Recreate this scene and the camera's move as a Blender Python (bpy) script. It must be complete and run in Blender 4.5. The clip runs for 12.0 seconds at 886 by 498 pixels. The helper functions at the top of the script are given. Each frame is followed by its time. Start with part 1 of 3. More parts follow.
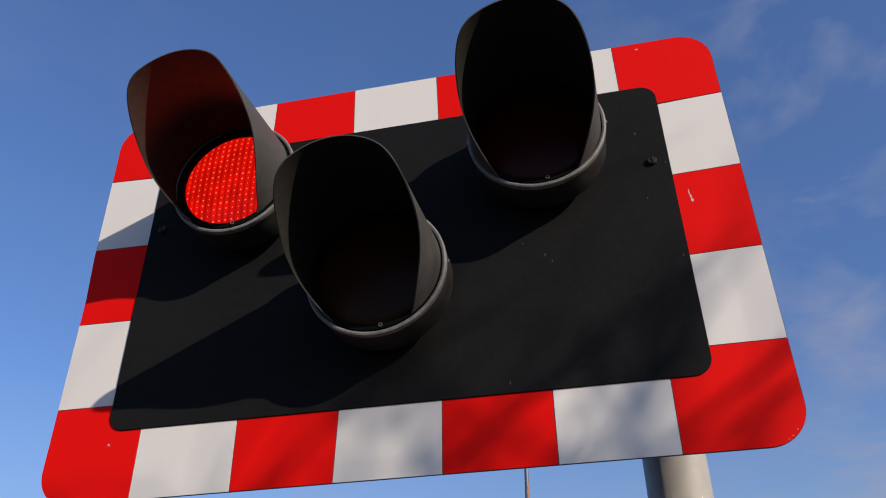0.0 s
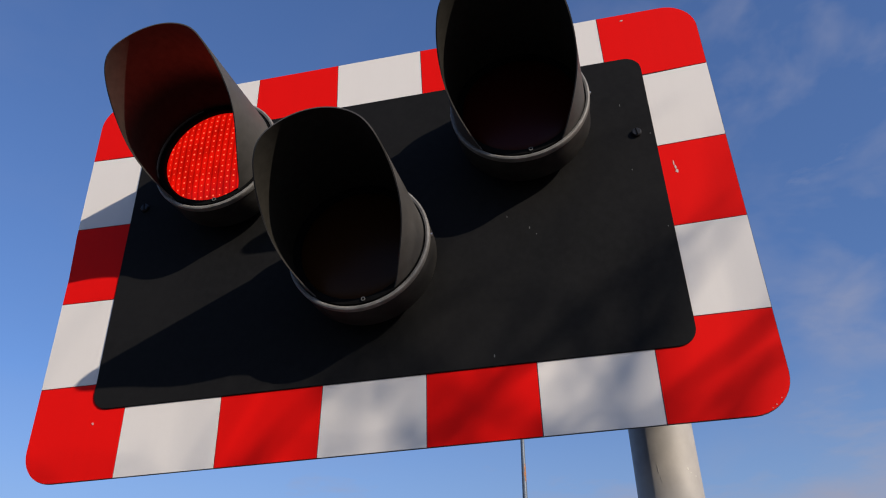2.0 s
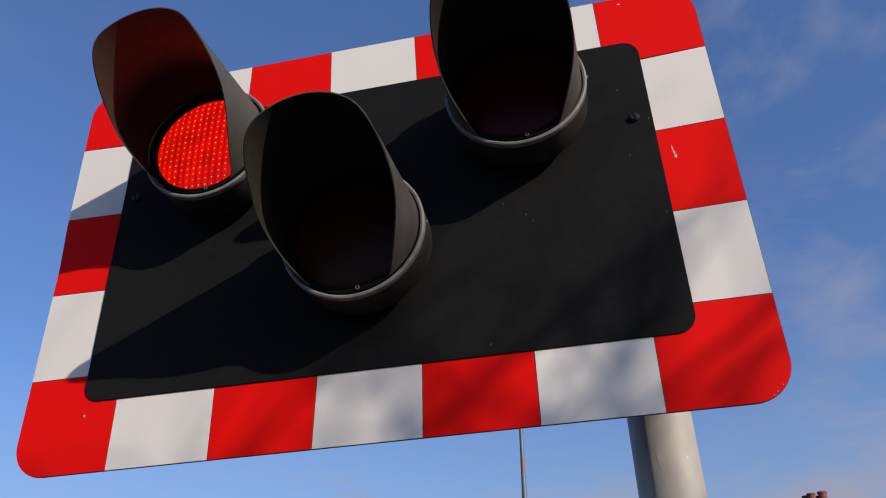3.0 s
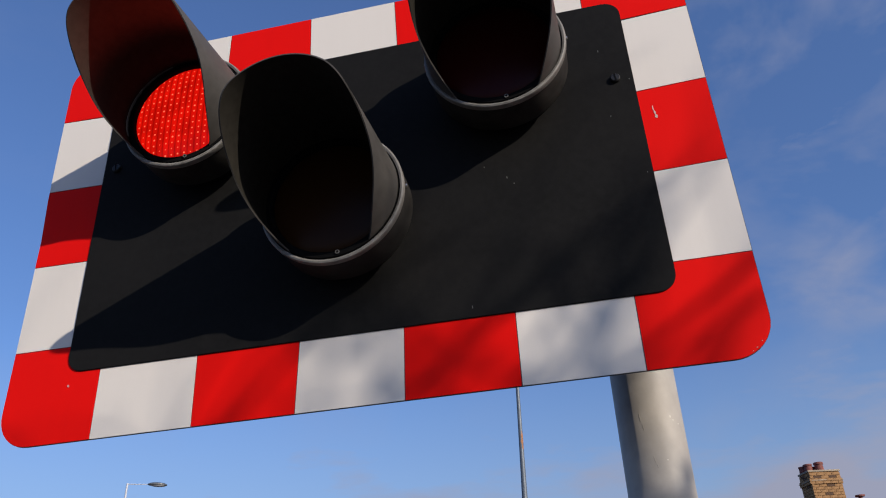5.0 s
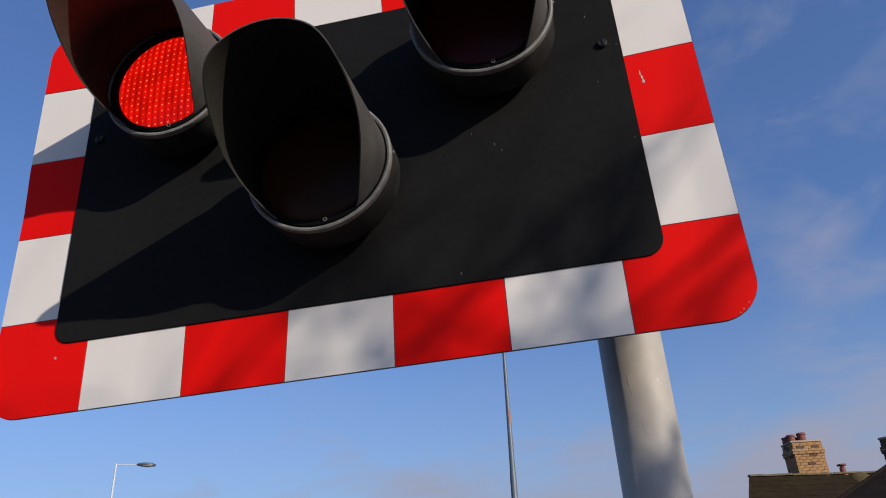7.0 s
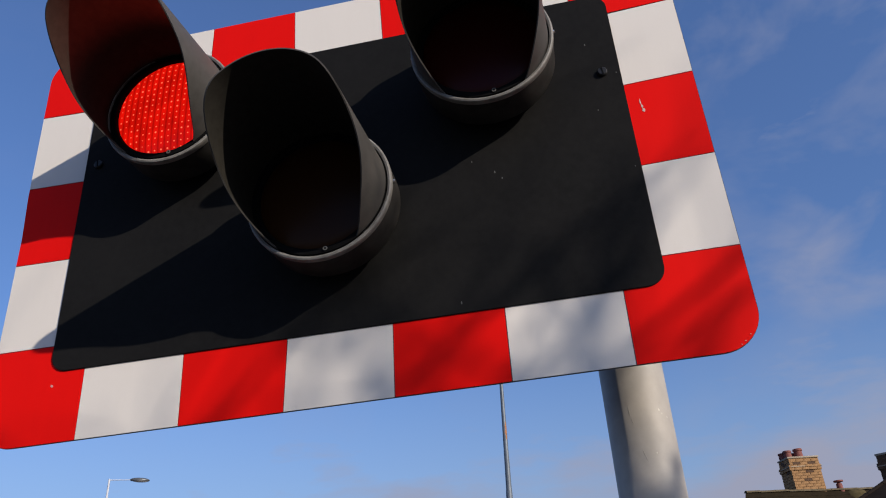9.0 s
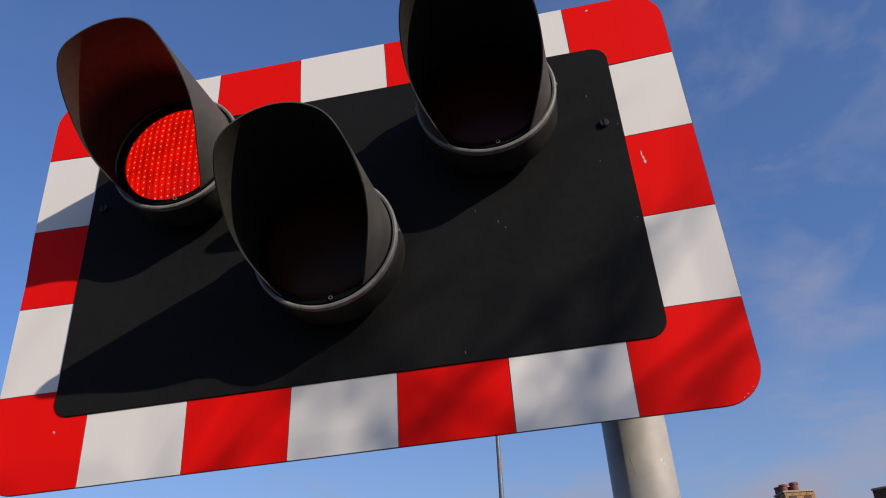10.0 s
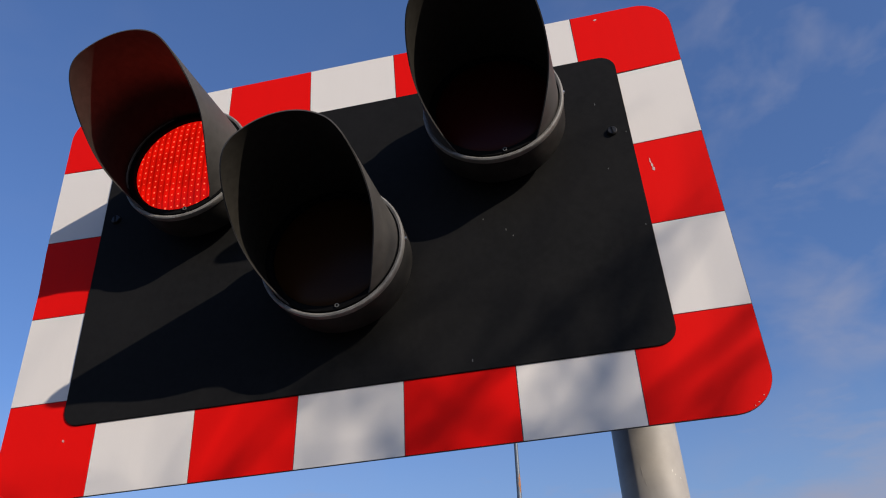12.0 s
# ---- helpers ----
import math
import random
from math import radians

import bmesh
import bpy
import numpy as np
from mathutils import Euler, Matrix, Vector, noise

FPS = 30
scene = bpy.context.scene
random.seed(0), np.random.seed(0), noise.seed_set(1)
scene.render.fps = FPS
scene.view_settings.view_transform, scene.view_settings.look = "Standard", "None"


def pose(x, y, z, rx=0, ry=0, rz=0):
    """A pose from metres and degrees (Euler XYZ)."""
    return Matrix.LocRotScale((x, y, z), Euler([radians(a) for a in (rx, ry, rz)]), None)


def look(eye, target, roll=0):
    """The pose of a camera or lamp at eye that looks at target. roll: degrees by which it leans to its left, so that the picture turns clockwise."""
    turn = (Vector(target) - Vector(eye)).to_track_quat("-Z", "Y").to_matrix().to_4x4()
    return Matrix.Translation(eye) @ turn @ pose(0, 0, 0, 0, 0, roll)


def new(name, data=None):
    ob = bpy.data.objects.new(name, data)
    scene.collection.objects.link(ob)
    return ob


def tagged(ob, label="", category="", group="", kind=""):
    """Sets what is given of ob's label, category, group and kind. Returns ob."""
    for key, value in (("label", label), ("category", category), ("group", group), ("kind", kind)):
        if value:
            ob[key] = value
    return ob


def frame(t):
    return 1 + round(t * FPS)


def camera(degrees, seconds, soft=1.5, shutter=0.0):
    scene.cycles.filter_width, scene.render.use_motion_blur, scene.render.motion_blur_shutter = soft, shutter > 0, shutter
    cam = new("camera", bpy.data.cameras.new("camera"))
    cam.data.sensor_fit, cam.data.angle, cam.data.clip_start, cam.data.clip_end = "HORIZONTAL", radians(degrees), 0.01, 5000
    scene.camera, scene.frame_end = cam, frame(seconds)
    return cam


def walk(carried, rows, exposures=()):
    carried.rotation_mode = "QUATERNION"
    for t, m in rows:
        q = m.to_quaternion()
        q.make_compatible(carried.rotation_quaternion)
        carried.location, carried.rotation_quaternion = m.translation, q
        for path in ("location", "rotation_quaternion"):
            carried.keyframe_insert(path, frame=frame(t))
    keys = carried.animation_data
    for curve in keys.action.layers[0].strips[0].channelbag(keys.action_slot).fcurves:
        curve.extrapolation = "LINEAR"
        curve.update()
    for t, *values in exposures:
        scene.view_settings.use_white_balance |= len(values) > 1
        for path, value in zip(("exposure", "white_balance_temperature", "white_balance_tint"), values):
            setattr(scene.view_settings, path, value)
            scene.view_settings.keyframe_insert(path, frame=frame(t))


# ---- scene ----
cam = camera(58.99, 12.0, soft=1.1)
PATH = [
    (0, (0.2763, -1.2702, 1.6977), (-0.1528, 0.7384, 2.9392), -0.92),
    (0.5, (0.2801, -1.2650, 1.6933), (-0.1494, 0.7460, 2.9309), -1.04),
    (1, (0.2840, -1.2629, 1.6925), (-0.1413, 0.7592, 2.9131), -1.28),
    (1.5, (0.2877, -1.2569, 1.6902), (-0.1331, 0.7738, 2.8982), -1.53),
    (2, (0.2937, -1.2464, 1.6854), (-0.1289, 0.7878, 2.8869), -1.69),
    (2.5, (0.2982, -1.2325, 1.6821), (-0.1285, 0.8039, 2.8782), -1.83),
    (3, (0.2929, -1.2224, 1.6876), (-0.1264, 0.8234, 2.8705), -2.10),
    (5, (0.3162, -1.1996, 1.6639), (-0.1031, 0.8768, 2.7922), -3.06),
    (5.5, (0.3157, -1.1963, 1.6576), (-0.0931, 0.8932, 2.7653), -3.51),
    (6, (0.3118, -1.1950, 1.6511), (-0.0843, 0.9064, 2.7406), -3.88),
    (6.5, (0.3090, -1.1901, 1.6471), (-0.0808, 0.9207, 2.7208), -4.07),
    (8.5, (0.3113, -1.1945, 1.6621), (-0.0709, 0.9242, 2.7227), -4.10),
    (9, (0.3052, -1.1990, 1.6735), (-0.0641, 0.9004, 2.7763), -4.15),
    (9.5, (0.3044, -1.2153, 1.6905), (-0.0545, 0.8657, 2.8310), -4.02),
    (10, (0.2962, -1.2295, 1.6993), (-0.0437, 0.8329, 2.8787), -4.08),
    (10.5, (0.3011, -1.2284, 1.6998), (-0.0483, 0.8190, 2.9023), -3.96),
    (11, (0.3057, -1.2247, 1.6974), (-0.0573, 0.8170, 2.9056), -3.79),
    (11.5, (0.3127, -1.2189, 1.6918), (-0.0677, 0.8137, 2.9099), -3.60),
    (12, (0.3133, -1.2127, 1.6841), (-0.0750, 0.8100, 2.9161), -3.48),
]
walk(cam, [(t, look(eye, target, roll)) for t, eye, target, roll in PATH])

# ---- light ----
SUN_WAY = Vector((1.49, -1.0, 0.715)).normalized()      # from the board towards the low winter sun
world = bpy.data.worlds.new("world")
scene.world = world
world.use_nodes = True
SKY_STRENGTH = 0.114


def wire(tree, kind, inputs=None):
    """A node; inputs: socket (name or number) to a value or to another node's output."""
    n = tree.nodes.new(kind)
    for key, value in (inputs or {}).items():
        if isinstance(value, bpy.types.NodeSocket):
            tree.links.new(value, n.inputs[key])
        else:
            n.inputs[key].default_value = value
    return n


def ramp(tree, fac, stops):
    n = wire(tree, "ShaderNodeValToRGB", {0: fac})
    for k, (at, colour) in enumerate(stops):
        e = n.color_ramp.elements[k] if k < 2 else n.color_ramp.elements.new(at)
        e.position = at
        e.color = (*colour, 1) if isinstance(colour, tuple) else (colour, colour, colour, 1)
    return n.outputs[0]


def maths(tree, op, a, b=0.0, clamp=False):
    n = wire(tree, "ShaderNodeMath", {0: a, 1: b})
    n.operation, n.use_clamp = op, clamp
    return n.outputs[0]


def mix(tree, fac, a, b, blend="MIX"):
    n = wire(tree, "ShaderNodeMix", {0: fac})
    n.data_type, n.blend_type = "RGBA", blend
    for k, v in ((6, a), (7, b)):
        if isinstance(v, bpy.types.NodeSocket):
            tree.links.new(v, n.inputs[k])
        else:
            n.inputs[k].default_value = (*v, 1)
    return n.outputs[2]


wt = world.node_tree
wt.nodes.clear()
sky = wire(wt, "ShaderNodeTexSky")
sky.sky_type, sky.sun_disc = "NISHITA", False
sky.sun_elevation, sky.sun_rotation = math.asin(SUN_WAY.z), math.atan2(SUN_WAY.x, SUN_WAY.y)
sky.air_density, sky.dust_density, sky.ozone_density = 1.0, 1.35, 2.0
way = wire(wt, "ShaderNodeTexCoord").outputs["Generated"]
height = wire(wt, "ShaderNodeSeparateXYZ", {0: way}).outputs[2]
across = wire(wt, "ShaderNodeSeparateXYZ", {0: way}).outputs[0]
# thin wisps high up and a flat pinkish bank low over the roofs
stretched = wire(wt, "ShaderNodeMapping", {0: way, 1: (0.35, 0.2, 0.0), 3: (1.0, 1.0, 1.7)}).outputs[0]
fine = wire(wt, "ShaderNodeTexNoise", {"Vector": stretched, "Scale": 6.0, "Detail": 5.0, "Roughness": 0.52, "Distortion": 0.25}).outputs[0]
broad = wire(wt, "ShaderNodeTexNoise", {"Vector": stretched, "Scale": 2.6, "Detail": 2.0}).outputs[0]
east = ramp(wt, across, [(0.0, 0.15), (0.30, 1.0)])
wisps = maths(wt, "MULTIPLY", ramp(wt, fine, [(0.48, 0.0), (0.72, 1.0)]), ramp(wt, broad, [(0.38, 0.0), (0.60, 1.0)]))
bank_way = wire(wt, "ShaderNodeMapping", {0: way, 1: (0.1, 0.7, 0.0), 3: (1.0, 1.0, 3.2)}).outputs[0]
bank_noise = wire(wt, "ShaderNodeTexNoise", {"Vector": bank_way, "Scale": 6.5, "Detail": 6.0, "Roughness": 0.55}).outputs[0]
low = ramp(wt, maths(wt, "SUBTRACT", height, maths(wt, "MULTIPLY", across, 0.12)), [(0.08, 1.0), (0.285, 0.0)])
bank = ramp(wt, maths(wt, "ADD", maths(wt, "MULTIPLY", low, 0.40), maths(wt, "MULTIPLY", bank_noise, 0.66)), [(0.445, 0.0), (0.67, 0.95)])
cloud = maths(wt, "MAXIMUM", maths(wt, "MULTIPLY", maths(wt, "MULTIPLY", wisps, east), 0.62), bank, True)
blue = mix(wt, 1.0, sky.outputs[0], (0.785, 0.965, 1.345), "MULTIPLY")
aloft = maths(wt, "ADD", maths(wt, "MULTIPLY", ramp(wt, height, [(0.38, 0.0), (0.75, 1.0)]), 0.15), 1.0)      # paler air high up, near thin cloud
blue = mix(wt, 1.0, blue, aloft, "MULTIPLY")
blue = mix(wt, ramp(wt, height, [(0.10, 0.5), (0.34, 0.0)]), blue, (2.65, 3.25, 4.25))
shade = wire(wt, "ShaderNodeBackground", {0: mix(wt, cloud, blue, (2.9, 3.05, 4.05)), 1: SKY_STRENGTH})
wire(wt, "ShaderNodeOutputWorld", {0: shade.outputs[0]})

sun = new("sun", bpy.data.lights.new("sun", "SUN"))
sun.data.energy, sun.data.angle, sun.data.color = 4.85, radians(0.53), (1.0, 0.885, 0.76)
sun.matrix_world = look(SUN_WAY * 30, (0, 0, 0))
scene.view_settings.exposure = 0.0


# ---- materials ----
def material(name, colour, rough=0.5, metal=0.0, vary=0.12, grain=60.0, blotch=5.0, bump=0.1, depth=0.0005, stain=None, spec=0.5):
    """Paint, metal, stone and so on: two scales of colour change, roughness change and fine relief."""
    m = bpy.data.materials.new(name)
    m.use_nodes = True
    t = m.node_tree
    b = t.nodes["Principled BSDF"]
    at = wire(t, "ShaderNodeTexCoord").outputs["Object"]
    small = wire(t, "ShaderNodeTexNoise", {"Vector": at, "Scale": grain, "Detail": 5.0, "Roughness": 0.6}).outputs[0]
    large = wire(t, "ShaderNodeTexNoise", {"Vector": at, "Scale": blotch, "Detail": 4.0, "Roughness": 0.6}).outputs[0]
    each = wire(t, "ShaderNodeObjectInfo").outputs["Random"]
    dark = tuple(c * (1 - vary) for c in colour)
    light = tuple(min(1.0, c * (1 + vary)) for c in colour)
    c = mix(t, ramp(t, small, [(0.3, 0.0), (0.7, 1.0)]), dark, light)
    c = mix(t, maths(t, "MULTIPLY", ramp(t, large, [(0.35, 0.0), (0.7, 1.0)]), 0.5), c, stain or dark)
    c = mix(t, 1.0, c, ramp(t, each, [(0.0, 1 - 0.3 * vary), (1.0, 1.0)]), "MULTIPLY")
    t.links.new(c, b.inputs["Base Color"])
    r = maths(t, "ADD", maths(t, "MULTIPLY", large, 0.25), rough - 0.125, True)
    t.links.new(r, b.inputs["Roughness"])
    b.inputs["Metallic"].default_value = metal
    b.inputs["Specular IOR Level"].default_value = spec
    if bump:
        n = wire(t, "ShaderNodeBump", {"Strength": bump, "Distance": depth, "Height": small})
        t.links.new(n.outputs[0], b.inputs["Normal"])
    return m


def sheeting(name, colour, dirt):
    """Reflective plastic sheeting: a fine cell pattern, water streaks and grime in the film."""
    m = bpy.data.materials.new(name)
    m.use_nodes = True
    t = m.node_tree
    b = t.nodes["Principled BSDF"]
    at = wire(t, "ShaderNodeTexCoord").outputs["Object"]
    voronoi = wire(t, "ShaderNodeTexVoronoi", {"Vector": at, "Scale": 320.0})
    voronoi.feature = "DISTANCE_TO_EDGE"
    cells = voronoi.outputs[0]
    runs = wire(t, "ShaderNodeMapping", {0: at, 3: (26.0, 26.0, 2.0)}).outputs[0]
    streak = wire(t, "ShaderNodeTexNoise", {"Vector": runs, "Scale": 1.0, "Detail": 5.0, "Roughness": 0.65}).outputs[0]
    broad = wire(t, "ShaderNodeTexNoise", {"Vector": at, "Scale": 7.0, "Detail": 4.0}).outputs[0]
    grime = maths(t, "MULTIPLY", ramp(t, streak, [(0.42, 0.0), (0.75, 1.0)]), ramp(t, broad, [(0.3, 0.25), (0.75, 1.0)]))
    c = mix(t, maths(t, "MULTIPLY", grime, 0.10), colour, dirt)
    c = mix(t, maths(t, "MULTIPLY", ramp(t, cells, [(0.0, 1.0), (0.12, 0.0)]), 0.06), c, dirt)
    t.links.new(c, b.inputs["Base Color"])
    t.links.new(maths(t, "ADD", maths(t, "MULTIPLY", broad, 0.2), 0.38), b.inputs["Roughness"])
    b.inputs["Specular IOR Level"].default_value = 0.06
    n = wire(t, "ShaderNodeBump", {"Strength": 0.08, "Distance": 0.0004, "Height": streak})
    t.links.new(n.outputs[0], b.inputs["Normal"])
    return m


def lens_glass(name, colour, glow=0.0):
    """Moulded lens; a lit one glows evenly, with a bright point behind each cell and a hot centre."""
    m = bpy.data.materials.new(name)
    m.use_nodes = True
    t = m.node_tree
    b = t.nodes["Principled BSDF"]
    b.inputs["Base Color"].default_value = (*colour, 1)
    b.inputs["Roughness"].default_value = 0.28
    b.inputs["Specular IOR Level"].default_value = 0.08
    if glow:
        at = wire(t, "ShaderNodeTexCoord").outputs["Object"]
        part_of = wire(t, "ShaderNodeSeparateXYZ", {0: at}).outputs
        u = maths(t, "SUBTRACT", maths(t, "FRACT", maths(t, "DIVIDE", part_of[0], LENS_CELL)), 0.5)
        v = maths(t, "SUBTRACT", maths(t, "FRACT", maths(t, "DIVIDE", part_of[2], LENS_CELL)), 0.5)
        r = maths(t, "SQRT", maths(t, "ADD", maths(t, "MULTIPLY", u, u), maths(t, "MULTIPLY", v, v)))
        uneven = wire(t, "ShaderNodeTexNoise", {"Vector": at, "Scale": 55.0, "Detail": 2.0}).outputs[0]
        size = maths(t, "ADD", maths(t, "MULTIPLY", uneven, 0.30), 0.0)
        point = maths(t, "SUBTRACT", 1.0, maths(t, "DIVIDE", r, size), True)
        span = wire(t, "ShaderNodeVectorMath", {0: at})
        span.operation = "LENGTH"
        away = span.outputs["Value"]
        line = ramp(t, maths(t, "ABSOLUTE", u), [(0.25, 1.0), (0.5, 0.55)])
        body = mix(t, ramp(t, away, [(0.108, 0.0), (0.122, 1.0)]), (0.92, 0.006, 0.002), (0.5, 0.003, 0.001))
        body = mix(t, 1.0, body, line, "MULTIPLY")
        patch = wire(t, "ShaderNodeTexNoise", {"Vector": at, "Scale": 24.0, "Detail": 3.0}).outputs[0]
        body = mix(t, 1.0, body, ramp(t, patch, [(0.3, 0.62), (0.62, 1.0)]), "MULTIPLY")
        c = mix(t, maths(t, "MULTIPLY", point, 0.9, True), body, (2.2, 0.36, 0.18))
        t.links.new(c, b.inputs["Emission Color"])
        b.inputs["Emission Strength"].default_value = glow
    return m


LENS_CELL = 0.0132
RED_FILM = sheeting("red_sheeting", (0.70, 0.005, 0.003), (0.34, 0.005, 0.004))
WHITE_FILM = sheeting("white_sheeting", (0.665, 0.630, 0.580), (0.46, 0.43, 0.39))
BOARD_BLACK = material("black_board", (0.0098, 0.0098, 0.0097), 0.66, vary=0.2, grain=90, blotch=4, bump=0.12, depth=0.0004, stain=(0.0145, 0.0143, 0.0142), spec=0.05)
EDGE_DARK = material("dark_alloy_edge", (0.05, 0.05, 0.052), 0.5, metal=0.4)
VISOR_BLACK = material("black_visor_paint", (0.052, 0.049, 0.045), 0.55, vary=0.15, grain=70, blotch=9, bump=0.10, depth=0.0003, stain=(0.075, 0.07, 0.063), spec=0.3)
VISOR_INSIDE = material("matt_black_lining", (0.022, 0.0205, 0.0175), 0.9, vary=0.2, grain=70, blotch=9, bump=0.08, depth=0.0003, stain=(0.023, 0.021, 0.017), spec=0.02)
HOUSING = material("black_housing", (0.006, 0.006, 0.006), 0.7, vary=0.2, grain=60, blotch=9, bump=0.1, stain=(0.009, 0.009, 0.009), spec=0.08)
BEZEL_GREY = material("weathered_grey_bezel", (0.20, 0.192, 0.176), 0.5, vary=0.35, grain=45, blotch=14, bump=0.25, depth=0.0005, stain=(0.09, 0.086, 0.078), spec=0.3)
# worn collar, its colour darkened to stand in for shade behind the ring
COLLAR_SHADE = material("shade_dark_collar", (0.018, 0.017, 0.0155), 0.6, vary=0.45, grain=40, blotch=16, bump=0.3, stain=(0.045, 0.042, 0.038), spec=0.15)
RUBBER = material("black_rubber", (0.005, 0.005, 0.0052), 0.75, vary=0.25, grain=120, bump=0.1, spec=0.05)
SCREW_STEEL = material("zinc_screw", (0.55, 0.54, 0.52), 0.3, metal=0.9)
SCREW_BLACK = material("black_screw", (0.014, 0.014, 0.014), 0.42, spec=0.3)
SCUFF_GREY = material("grey_scuff", (0.10, 0.10, 0.095), 0.7, vary=0.3)
PINK_CHIP = material("faded_red_chip", (0.62, 0.26, 0.23), 0.6, vary=0.2, bump=0.3)
CHIP = material("bare_chip", (0.60, 0.42, 0.36), 0.6, vary=0.2, bump=0.3)
GALV = material("weathered_galvanised_steel", (0.36, 0.335, 0.30), 0.58, metal=0.05, vary=0.12, grain=26, blotch=6, bump=0.2, depth=0.0008, stain=(0.27, 0.25, 0.22), spec=0.4)
ZINC_DRIP = material("pale_zinc_drip", (0.56, 0.53, 0.48), 0.4, vary=0.1, spec=0.5)
MAST_GREY = material("grey_mast_paint", (0.11, 0.135, 0.165), 0.5, metal=0.2, vary=0.15, grain=14, blotch=2, bump=0.1)
RUST = material("rust", (0.33, 0.15, 0.07), 0.8, vary=0.35, grain=30, bump=0.4)
PALE_POLE = material("pale_grey_column_paint", (0.46, 0.48, 0.52), 0.45, vary=0.08, grain=12, bump=0.05)
HEAD_DARK = material("dark_lantern_housing", (0.10, 0.11, 0.12), 0.35, metal=0.3)
LENS_CLEAR = material("lantern_bowl", (0.55, 0.57, 0.60), 0.2)
BRICK = material("yellow_stock_brick", (0.30, 0.168, 0.074), 0.85, vary=0.38, grain=9, blotch=3, bump=0.4, depth=0.004, stain=(0.27, 0.165, 0.085), spec=0.2)
BRICK_DARK = material("burnt_header_brick", (0.10, 0.06, 0.038), 0.85, vary=0.3, grain=9, bump=0.4, depth=0.004, spec=0.2)
MORTAR = material("mortar", (0.29, 0.17, 0.08), 0.9, vary=0.15, grain=20, bump=0.3, depth=0.003, spec=0.2)
CEMENT = material("cement_cap", (0.34, 0.285, 0.215), 0.9, vary=0.15, grain=16, bump=0.3, depth=0.003, spec=0.2)
TERRACOTTA = material("terracotta", (0.20, 0.068, 0.055), 0.75, vary=0.25, grain=8, bump=0.2, depth=0.003, spec=0.3)
ROOF_TILE = material("mossy_brown_roof_tile", (0.015, 0.0105, 0.0055), 0.9, vary=0.35, grain=5, blotch=1.1, bump=0.5, depth=0.012, stain=(0.034, 0.025, 0.011), spec=0.1)
# brown tile with shade put into its colour, for the second roof
ROOF_SHADED = material("shaded_brown_tile", (0.022, 0.016, 0.012), 0.9, vary=0.3, grain=5, blotch=1.2, bump=0.5, depth=0.012, spec=0.08)
RIDGE_TILE = material("lichened_ridge_tile", (0.085, 0.066, 0.038), 0.9, vary=0.4, grain=7, blotch=2.0, bump=0.5, depth=0.01, stain=(0.16, 0.135, 0.085), spec=0.2)
MOSS = material("olive_moss_mortar", (0.075, 0.058, 0.026), 0.95, vary=0.4, grain=8, blotch=2.5, bump=0.6, depth=0.012, stain=(0.11, 0.09, 0.045), spec=0.1)
RENDER_WALL = material("house_wall_brick", (0.33, 0.21, 0.13), 0.9, vary=0.2, grain=6, bump=0.3, depth=0.004, spec=0.2)
BARK = material("grey_brown_bark", (0.13, 0.105, 0.08), 0.9, vary=0.35, grain=25, blotch=3, bump=0.6, depth=0.01, spec=0.2)
GROUND = material("worn_tarmac", (0.062, 0.060, 0.057), 0.9, vary=0.3, grain=45, blotch=0.35, bump=0.4, depth=0.006, stain=(0.085, 0.08, 0.072), spec=0.3)


# ---- building blocks ----
def part(name, bm, mat, parent=None, label="", smooth=True, at=None):
    """Links a bmesh as one mesh object, under a thing or a part."""
    bmesh.ops.recalc_face_normals(bm, faces=bm.faces)
    me = bpy.data.meshes.new(name)
    bm.to_mesh(me)
    bm.free()
    me.materials.append(mat)
    if smooth:
        me.shade_smooth()
        me.set_sharp_from_angle(angle=radians(32))
    ob = new(name, me)
    if parent is not None:
        ob.parent = parent
    if at is not None:
        ob.matrix_basis = at
    if label:
        ob["label"] = label
    return ob


def empty(name, m, label, category, group=""):
    ob = new(name)
    ob.matrix_basis = m
    return tagged(ob, label, category, group)


def box(sx, sy, sz, m=None, bevel=0.0):
    bm = bmesh.new()
    bmesh.ops.create_cube(bm, size=1.0, matrix=(m or Matrix()) @ Matrix.Diagonal((sx, sy, sz, 1)))
    if bevel:
        bmesh.ops.bevel(bm, geom=bm.edges[:], offset=bevel, segments=2, affect="EDGES", profile=0.6)
    return bm


def lathe(profile, seg=64, axis="y"):
    """Turns a list of (along, radius) about an axis; a closed profile gives a ring."""
    bm = bmesh.new()
    rings = []
    for along, r in profile:
        ring = []
        if r < 1e-6:
            ring = [bm.verts.new((0, along, 0) if axis == "y" else (0, 0, along))]
        else:
            for k in range(seg):
                a = 2 * math.pi * k / seg
                c, s = r * math.cos(a), r * math.sin(a)
                ring.append(bm.verts.new((c, along, s) if axis == "y" else (c, s, along)))
        rings.append(ring)
    for a, b in zip(rings, rings[1:]):
        for k in range(seg):
            loop = [a[k % len(a)], a[(k + 1) % len(a)], b[(k + 1) % len(b)], b[k % len(b)]]
            seen = []
            for v in loop:
                if v not in seen:
                    seen.append(v)
            if len(seen) > 2:
                bm.faces.new(seen)
    return bm


